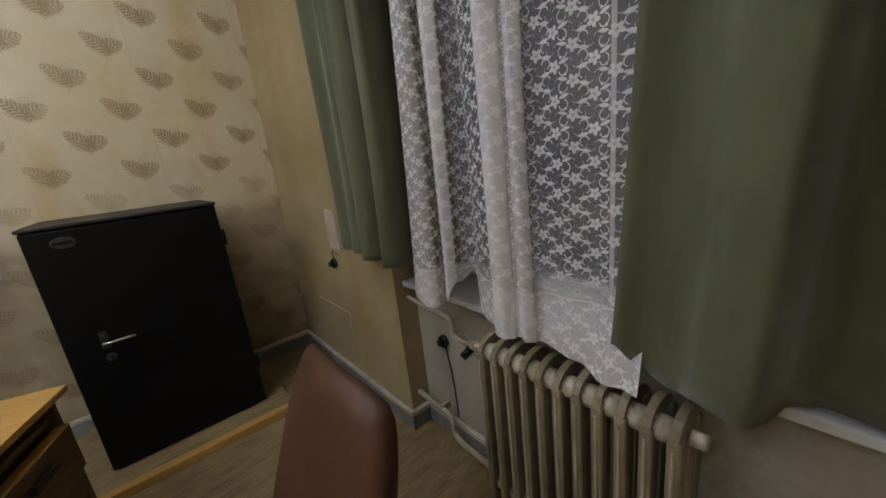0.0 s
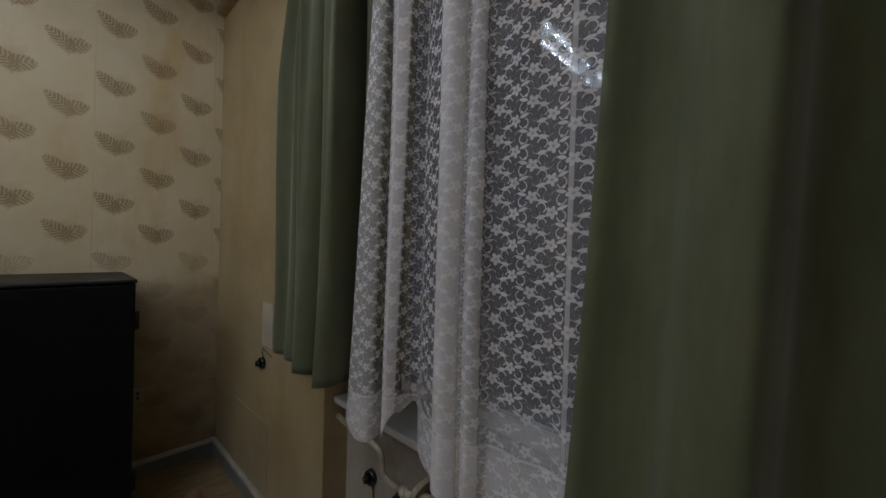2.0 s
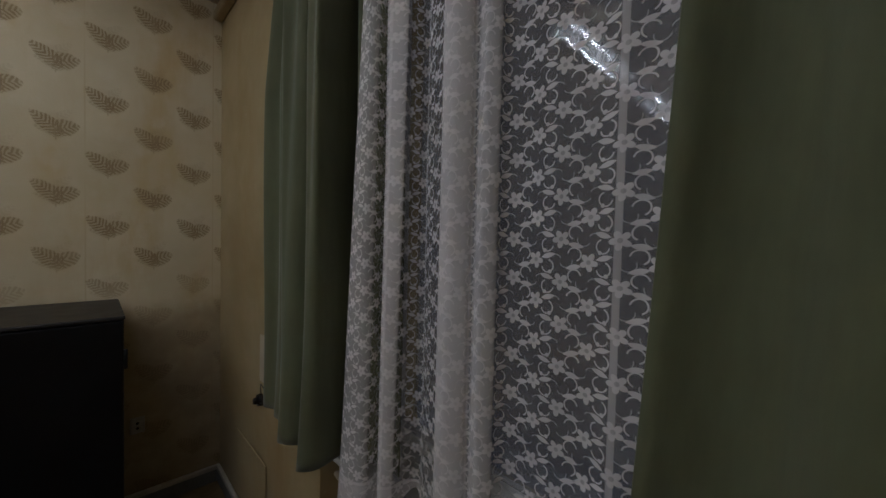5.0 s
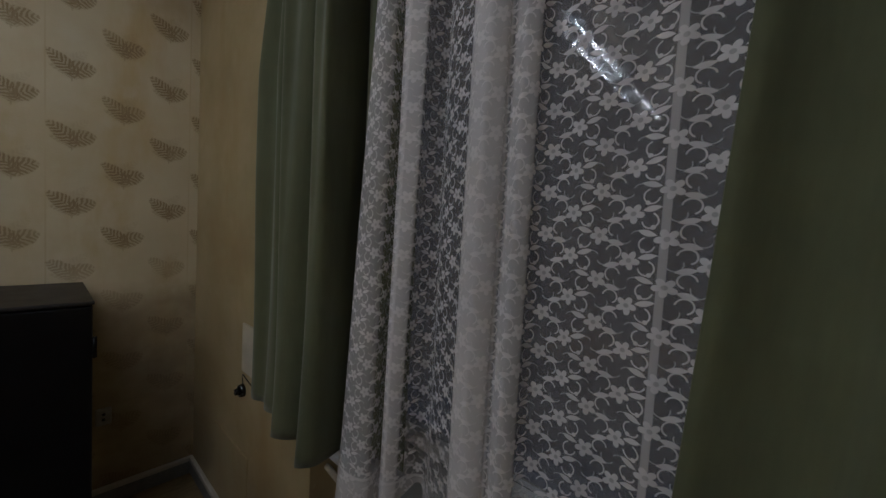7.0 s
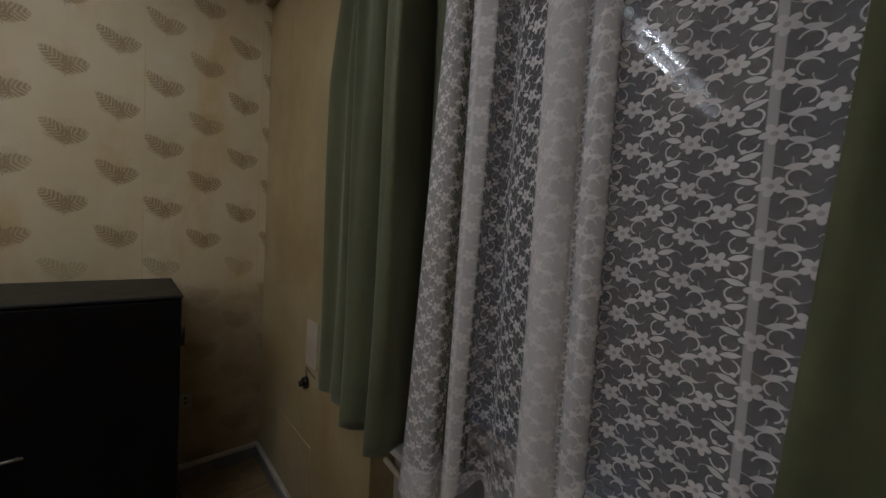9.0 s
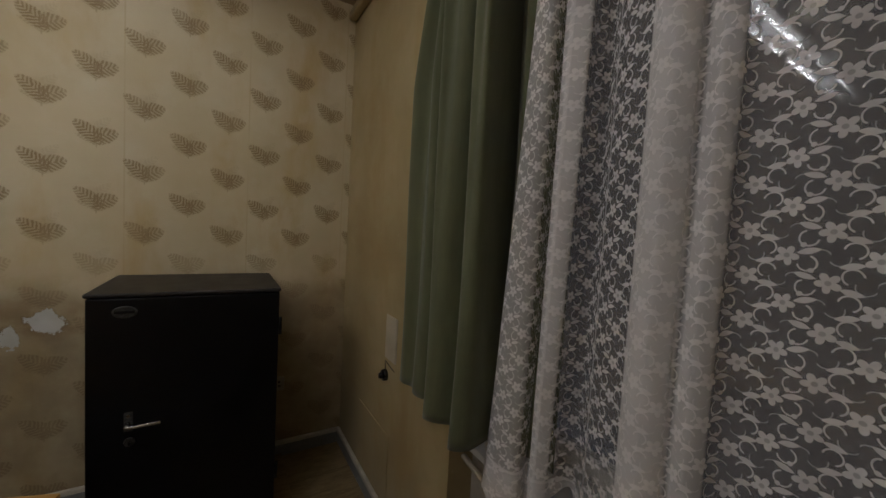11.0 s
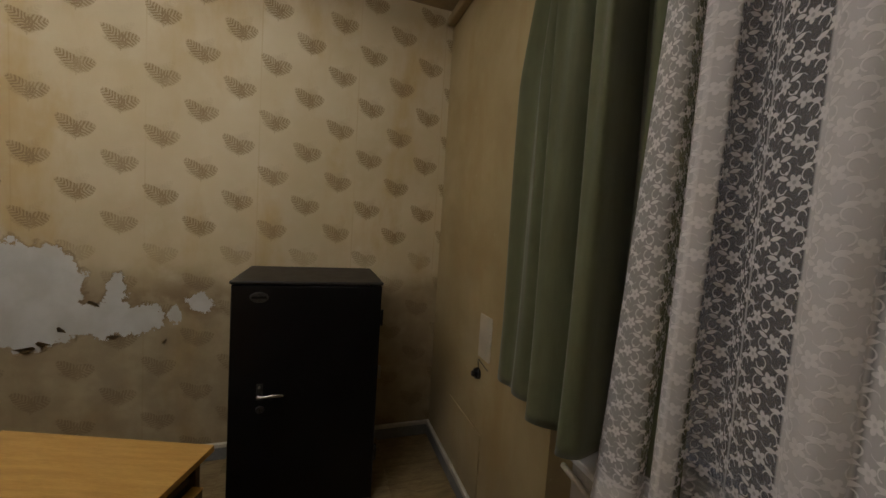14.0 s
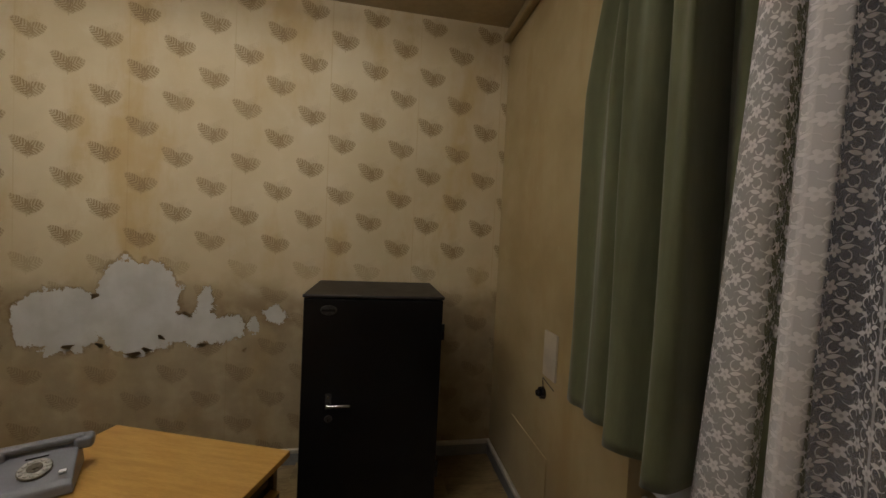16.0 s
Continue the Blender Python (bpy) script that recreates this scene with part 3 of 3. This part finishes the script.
plain_sec = None
for i in range(SEC):
    yy = -2.175 - PITCH * i
    if i in (0, SEC - 1):
        ob = part("section", section_mesh(True), M_RAD, radiator)
    elif plain_sec is None:
        ob = plain_sec = part("section", section_mesh(False), M_RAD, radiator)
    else:
        ob = new("section", plain_sec.data)
        ob.parent = radiator
    ob.location = (0, yy, 0)
    part("ridge", boxed(-0.067, -0.060, yy - 0.005, yy + 0.005, 0.10, TOP - 0.075, 0.003, 1), M_RADHUB, radiator, "pale casting ridge")
    if i < SEC - 1:
        for zz in (TOP - 0.06, 0.125):
            part("hub", rodded((-0.012, yy - 0.011, zz), (-0.012, yy - PITCH + 0.011, zz), 0.034), M_RADHUB, radiator, "pale connecting hub")
part("plug", rodded((0.0, -2.83, TOP - 0.06), (0.0, -2.865, TOP - 0.06), 0.022, 6), M_RADHUB, radiator, "pale hexagonal end plug")

pipes = thing("heating_pipe", "cream painted heating pipe with a black valve", "pipe")
bm = bmesh.new()
tube(bm, [(0.07, W0 - 0.003, 0.755), (0.06, -1.70, 0.745), (0.06, -1.85, 0.735), (0.06, -1.885, 0.71), (0.06, -1.895, 0.66), (0.055, -1.93, 0.645), (0.03, -2.03, 0.665), (0.0, -2.10, 0.70), (0.0, -2.155, 0.715)], 0.012)
part("supply_pipe", bm, M_PIPE, pipes)
part("valve_body", rodded((0.028, -2.03, 0.667), (0.0, -2.105, 0.70), 0.020, 8), M_PIPE, pipes)
part("valve_wheel", rodded((0.01, -2.06, 0.672), (-0.035, -2.05, 0.645), 0.019, 12, 0.015), M_BLACK, pipes, "black valve knob")
low = thing("heating_pipe", "cream painted return pipe along the niche floor", "pipe")
bm = bmesh.new()
tube(bm, [(0.045, W0 - 0.022, 0.215), (0.045, -1.68, 0.205), (0.045, -1.80, 0.195), (0.045, -1.83, 0.165), (0.045, -1.835, 0.11), (0.04, -1.87, 0.085), (0.02, -2.0, 0.10), (0.0, -2.155, 0.125)], 0.013)
part("return_pipe", bm, M_PIPE, low)
part("clip", boxed(0.035, 0.099, -1.765, -1.745, 0.185, 0.225, 0.004), M_PIPE, low)


# ---------------- wall fittings ----------------
def round_socket(x, y, z, label):
    t = thing("wall_socket", label, "socket", pose(x, y, z))
    part("base", rodded((-0.001, 0, 0), (-0.022, 0, 0), 0.033, 24, 0.030), M_BLACK, t)
    part("knob", rodded((-0.022, 0, 0), (-0.042, 0, 0), 0.020, 20, 0.015), M_BLACK, t)
    part("screw", rodded((-0.042, 0, 0.004), (-0.044, 0, 0.004), 0.004, 8), M_CHROME, t)


round_socket(0.0, -0.867, 0.851, "round black bakelite rotary switch on the beige wall")
round_socket(0.12, -1.748, 0.55, "round black bakelite junction on the niche wall")
c = thing("cable", "thin dark cable running down the niche wall", "cable")
bm = bmesh.new()
tube(bm, [(0.115, -1.755, 0.52), (0.114, -1.775, 0.40), (0.114, -1.79, 0.27), (0.113, -1.795, 0.13)], 0.003, 6)
part("cord", bm, M_HANDLE, c)
c = thing("cable", "short dark cable above the wall switch", "cable")
bm = bmesh.new()
tube(bm, [(-0.006, -0.868, 0.885), (-0.006, -0.862, 0.93), (-0.006, -0.90, 0.925), (-0.006, -0.985, 0.91)], 0.0025, 6)
part("cord", bm, M_HANDLE, c)
pl = thing("cover_plate", "cream painted rectangular cover plate on the wall", "cover plate")
part("plate", boxed(-0.012, -0.001, -1.0, -0.862, 0.955, 1.196, 0.003), M_CREAM, pl)
hatch = thing("inspection_hatch", "low beige painted hatch panel in the wall", "hatch")
part("panel", boxed(-0.007, -0.001, -0.95, -0.45, 0.17, 0.53, 0.002), M_BEIGE, hatch)
sk = thing("wall_socket", "dirty white power socket behind the safe", "socket")
part("base", boxed(-0.48, -0.41, -0.022, -0.001, 0.485, 0.585, 0.008), M_SOCKET, sk)
for zz in (0.52, 0.55):
    part("hole", rodded((-0.445, -0.0215, zz), (-0.445, -0.0235, zz), 0.008, 10), M_BLACK, sk)

# ---------------- safe on its plinth ----------------
SX0, SX1, SY0, SY1, SZ0, SZ1 = -1.300, -0.535, -0.664, -0.058, 0.045, 1.315
plinth = thing("plinth", "low grey-brown base board with an orange wooden front strip", "plinth")
part("board", boxed(-1.42, -0.42, -0.805, -0.05, 0.0, 0.043, 0.003), M_FLOOR, plinth)
part("front_strip", boxed(-1.47, -0.42, -0.86, -0.807, 0.0, 0.047, 0.004), M_DESK, plinth, "orange beech front strip")
safe = thing("safe", "tall black lacquered steel safe against the wallpapered wall", "safe")
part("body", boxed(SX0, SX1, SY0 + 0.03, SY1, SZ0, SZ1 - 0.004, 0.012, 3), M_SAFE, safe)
part("top_cover", boxed(SX0 - 0.003, SX1 + 0.003, SY0 - 0.004, SY1, SZ1 - 0.0035, SZ1 + 0.014, 0.006, 3), M_SAFETOP, safe, "slightly paler black top")
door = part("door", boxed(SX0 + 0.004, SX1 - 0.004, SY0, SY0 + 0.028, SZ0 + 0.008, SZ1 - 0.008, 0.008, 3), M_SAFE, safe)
hx, hz = -1.150, 0.735
bm = rodded((hx, SY0 - 0.001, hz), (hx, SY0 - 0.045, hz), 0.010, 14)
tube(bm, [(hx - 0.004, SY0 - 0.042, hz), (hx + 0.03, SY0 - 0.048, hz + 0.002), (hx + 0.08, SY0 - 0.046, hz + 0.003), (hx + 0.118, SY0 - 0.040, hz)], 0.008, 10)
part("handle", bm, M_CHROME, door, "chrome lever handle")
part("escutcheon", boxed(hx - 0.016, hx + 0.016, SY0 - 0.004, SY0 - 0.0005, hz - 0.035, hz + 0.055, 0.0015), M_BADGE, door)
part("rivet", rodded((hx, SY0 - 0.004, hz + 0.038), (hx, SY0 - 0.012, hz + 0.038), 0.007, 12), M_CHROME, door)
part("lock", rodded((hx + 0.004, SY0 - 0.0005, hz - 0.085), (hx + 0.004, SY0 - 0.010, hz - 0.085), 0.021, 20, 0.018), M_BADGE, door, "round dull keyhole cover")
part("keyhole", boxed(hx + 0.001, hx + 0.007, SY0 - 0.013, SY0 - 0.0105, hz - 0.096, hz - 0.076), M_BLACK, door)
bm = bmesh.new()
bmesh.ops.create_cone(bm, cap_ends=True, segments=28, radius1=0.045, radius2=0.040, depth=0.004, matrix=Matrix.Translation((-1.165, SY0 - 0.0025, 1.245)) @ pose(0, 0, 0, 90) @ Matrix.Diagonal((1, 0.62, 1, 1)))
badge = part("badge", bm, M_BADGE, door, "worn oval metal badge")
part("bar", boxed(-1.20, -1.13, SY0 - 0.0065, SY0 - 0.0048, 1.239, 1.251, 0.0005, 1), M_SAFE, badge)
for zz in (0.28, 1.08):
    part("hinge", rodded((SX1 + 0.003, SY0 + 0.012, zz), (SX1 + 0.003, SY0 + 0.012, zz + 0.09), 0.009, 12), M_SAFE, safe)

# ---------------- desk, phone and chair ----------------
# the desk's own axes: x from its drawer side to its back, y along the drawer side
DESK = Matrix.Translation((-1.239, -1.134, 0)) @ pose(0, 0, 0, 0, 0, 161.0)
desk = thing("desk", "wooden desk with a honey-coloured veneer top and brown drawers", "desk", DESK)
LEN, DEP, DH = 1.45, 0.84, 0.76
part("tabletop", boxed(0, DEP, 0, LEN, DH - 0.026, DH, 0.003), M_DESK, desk, "honey beech veneer top")
for y0, y1 in ((0.03, 0.055), (0.47, 0.495), (1.40, 1.425)):
    part("side_panel", boxed(0.035, DEP - 0.03, y0, y1, 0.0, DH - 0.027, 0.002), M_DRAWER, desk)
part("back_panel", boxed(DEP - 0.06, DEP - 0.04, 0.056, 1.399, 0.25, DH - 0.027, 0.002), M_DRAWER, desk)
part("carcass", boxed(0.075, DEP - 0.061, 0.056, 0.469, 0.08, DH - 0.075, 0.002), M_DARKWOOD, desk, "dark carcass behind the drawers")
part("pullout_board", boxed(0.055, 0.074, 0.058, 0.467, 0.645, 0.668, 0.002), M_DRAWER, desk)
zz = 0.09
for h, out in ((0.175, 0.0), (0.175, 0.0), (0.19, 0.03)):
    d = part("drawer", boxed(0.035 - out, 0.074 - out, 0.058, 0.467, zz, zz + h - 0.008, 0.003), M_DRAWER, desk)
    part("drawer_edge", boxed(0.033 - out, 0.0745 - out, 0.058, 0.467, zz + h - 0.0075, zz + h - 0.001, 0.001, 1), M_DESK, d, "pale drawer edge")
    part("handle", boxed(0.012 - out, 0.0345 - out, 0.20, 0.33, zz + h * 0.55, zz + h * 0.55 + 0.028, 0.009, 3), M_HANDLE, d, "dark brown moulded pull")
    zz += h
# rotary telephone
PHONE = Matrix.Translation((-2.02, -1.265, DH)) @ pose(0, 0, 0, 0, 0, 27) @ Matrix.Scale(0.92, 4)
phone = thing("telephone", "grey plastic rotary-dial telephone standing on the desk", "telephone", PHONE)
bm = bmesh.new()
prof = [(-0.125, 0.0), (-0.12, 0.032), (-0.10, 0.048), (0.035, 0.092), (0.075, 0.098), (0.10, 0.09), (0.105, 0.0)]
ends = [[bm.verts.new((sx * (0.112 - 0.010 * (pz / 0.1)), py, pz + 0.004)) for py, pz in prof] for sx in (-1, 1)]
bm.faces.new(ends[0])
bm.faces.new(ends[1][::-1])
for i in range(len(prof)):
    j = (i + 1) % len(prof)
    bm.faces.new((ends[0][i], ends[1][i], ends[1][j], ends[0][j]))
bmesh.ops.recalc_face_normals(bm, faces=bm.faces)
bmesh.ops.bevel(bm, geom=bm.edges[:], offset=0.006, segments=3, profile=0.5, affect="EDGES")
body = part("body", bm, M_PHONE, phone)
slope = math.degrees(math.atan2(0.044, 0.135))
face = Matrix.Translation((0.0, -0.032, 0.0755)) @ pose(0, 0, 0, slope)


def on_face(bm):
    bmesh.ops.transform(bm, matrix=face, verts=bm.verts)
    return bm


part("dial_plate", on_face(rodded((0, 0, 0), (0, 0, 0.006), 0.046, 36)), M_DIALIN, body, "dark number plate")
bm = bmesh.new()
for i in range(12):
    a0 = 2 * math.pi * i / 12
    bmesh.ops.create_cone(bm, cap_ends=True, segments=10, radius1=0.0075, radius2=0.006, depth=0.004, matrix=Matrix.Translation((0.034 * math.cos(a0), 0.034 * math.sin(a0), 0.0125)))
part("finger_holes", on_face(bm), M_DIAL, body, "clear plastic finger holes")
part("finger_wheel", on_face(rodded((0, 0, 0.006), (0, 0, 0.0105), 0.043, 36)), M_DIAL, body, "clear plastic finger wheel")
part("dial_centre", on_face(rodded((0, 0, 0.0105), (0, 0, 0.014), 0.021, 24)), M_DIALIN, body)
part("button", on_face(boxed(0.066, 0.086, -0.048, -0.034, 0.001, 0.010, 0.002)), M_PAPERW, body, "small white button")
part("name_strip", on_face(boxed(-0.035, 0.025, 0.055, 0.060, 0.001, 0.003)), M_BLACK, body)
hs = part("handset", boxed(-0.118, 0.118, 0.045, 0.085, 0.112, 0.136, 0.010, 3), M_PHONE, phone)
for sx in (-1, 1):
    bm = boxed(sx * 0.116 - 0.030, sx * 0.116 + 0.030, 0.036, 0.094, 0.080, 0.131, 0.016, 4)
    part("earpiece" if sx > 0 else "mouthpiece", bm, M_PHONE, hs)


def chair():
    """Upholstered chair: its back is on its +x side, the seat runs to -x."""
    t = thing("chair", "brown leatherette chair with a rounded upright back", "chair", pose(-0.575, -2.19, 0))
    bm = bmesh.new()
    ny, nz, top, bot = 14, 16, 0.945, 0.42
    rows = []
    for side in (0, 1):
        g = []
        for j in range(nz + 1):
            v = j / nz
            z = bot + (top - bot) * v
            half = 0.245 + 0.035 * math.sin(min(1, v / 0.6) * math.pi / 2) - 0.065 * max(0, (v - 0.55) / 0.45) ** 1.6
            row = []
            for i in range(ny + 1):
                u = i / ny * 2 - 1
                edge = 1 - 0.55 * abs(u) ** 8
                lip = 1 - max(0, (v - 0.85) / 0.15) ** 3
                th = 0.012 + 0.026 * edge * lip
                cx = -0.20 * (1 - v) ** 1.15 - 0.018 + 0.018 * u * u
                zz = z - (0.022 * abs(u) ** 4) * v
                row.append(bm.verts.new((cx + (th if side else -th), u * half, zz)))
            g.append(row)
        rows.append(g)
    for side in (0, 1):
        for j in range(nz):
            for i in range(ny):
                q = [rows[side][j][i], rows[side][j][i + 1], rows[side][j + 1][i + 1], rows[side][j + 1][i]]
                bm.faces.new(q if side else q[::-1])
    for j in range(nz):
        for i in (0, ny):
            bm.faces.new((rows[0][j][i], rows[0][j + 1][i], rows[1][j + 1][i], rows[1][j][i]))
    for i in range(ny):
        for j in (0, nz):
            bm.faces.new((rows[0][j][i], rows[0][j][i + 1], rows[1][j][i + 1], rows[1][j][i]))
    bmesh.ops.recalc_face_normals(bm, faces=bm.faces)
    for f in bm.faces:
        f.smooth = True
    part("backrest", bm, M_LEATHER, t)
    part("seat", boxed(-0.72, -0.235, -0.29, 0.31, 0.39, 0.47, 0.03, 4), M_LEATHER, t)
    for lx, ly in ((-0.68, -0.24), (-0.68, 0.26), (-0.28, -0.24), (-0.28, 0.26)):
        part("leg", rodded((lx, ly, 0.0), (lx * 0.97, ly * 0.95, 0.402), 0.011, 12, 0.013), M_LEGS, t)


chair()
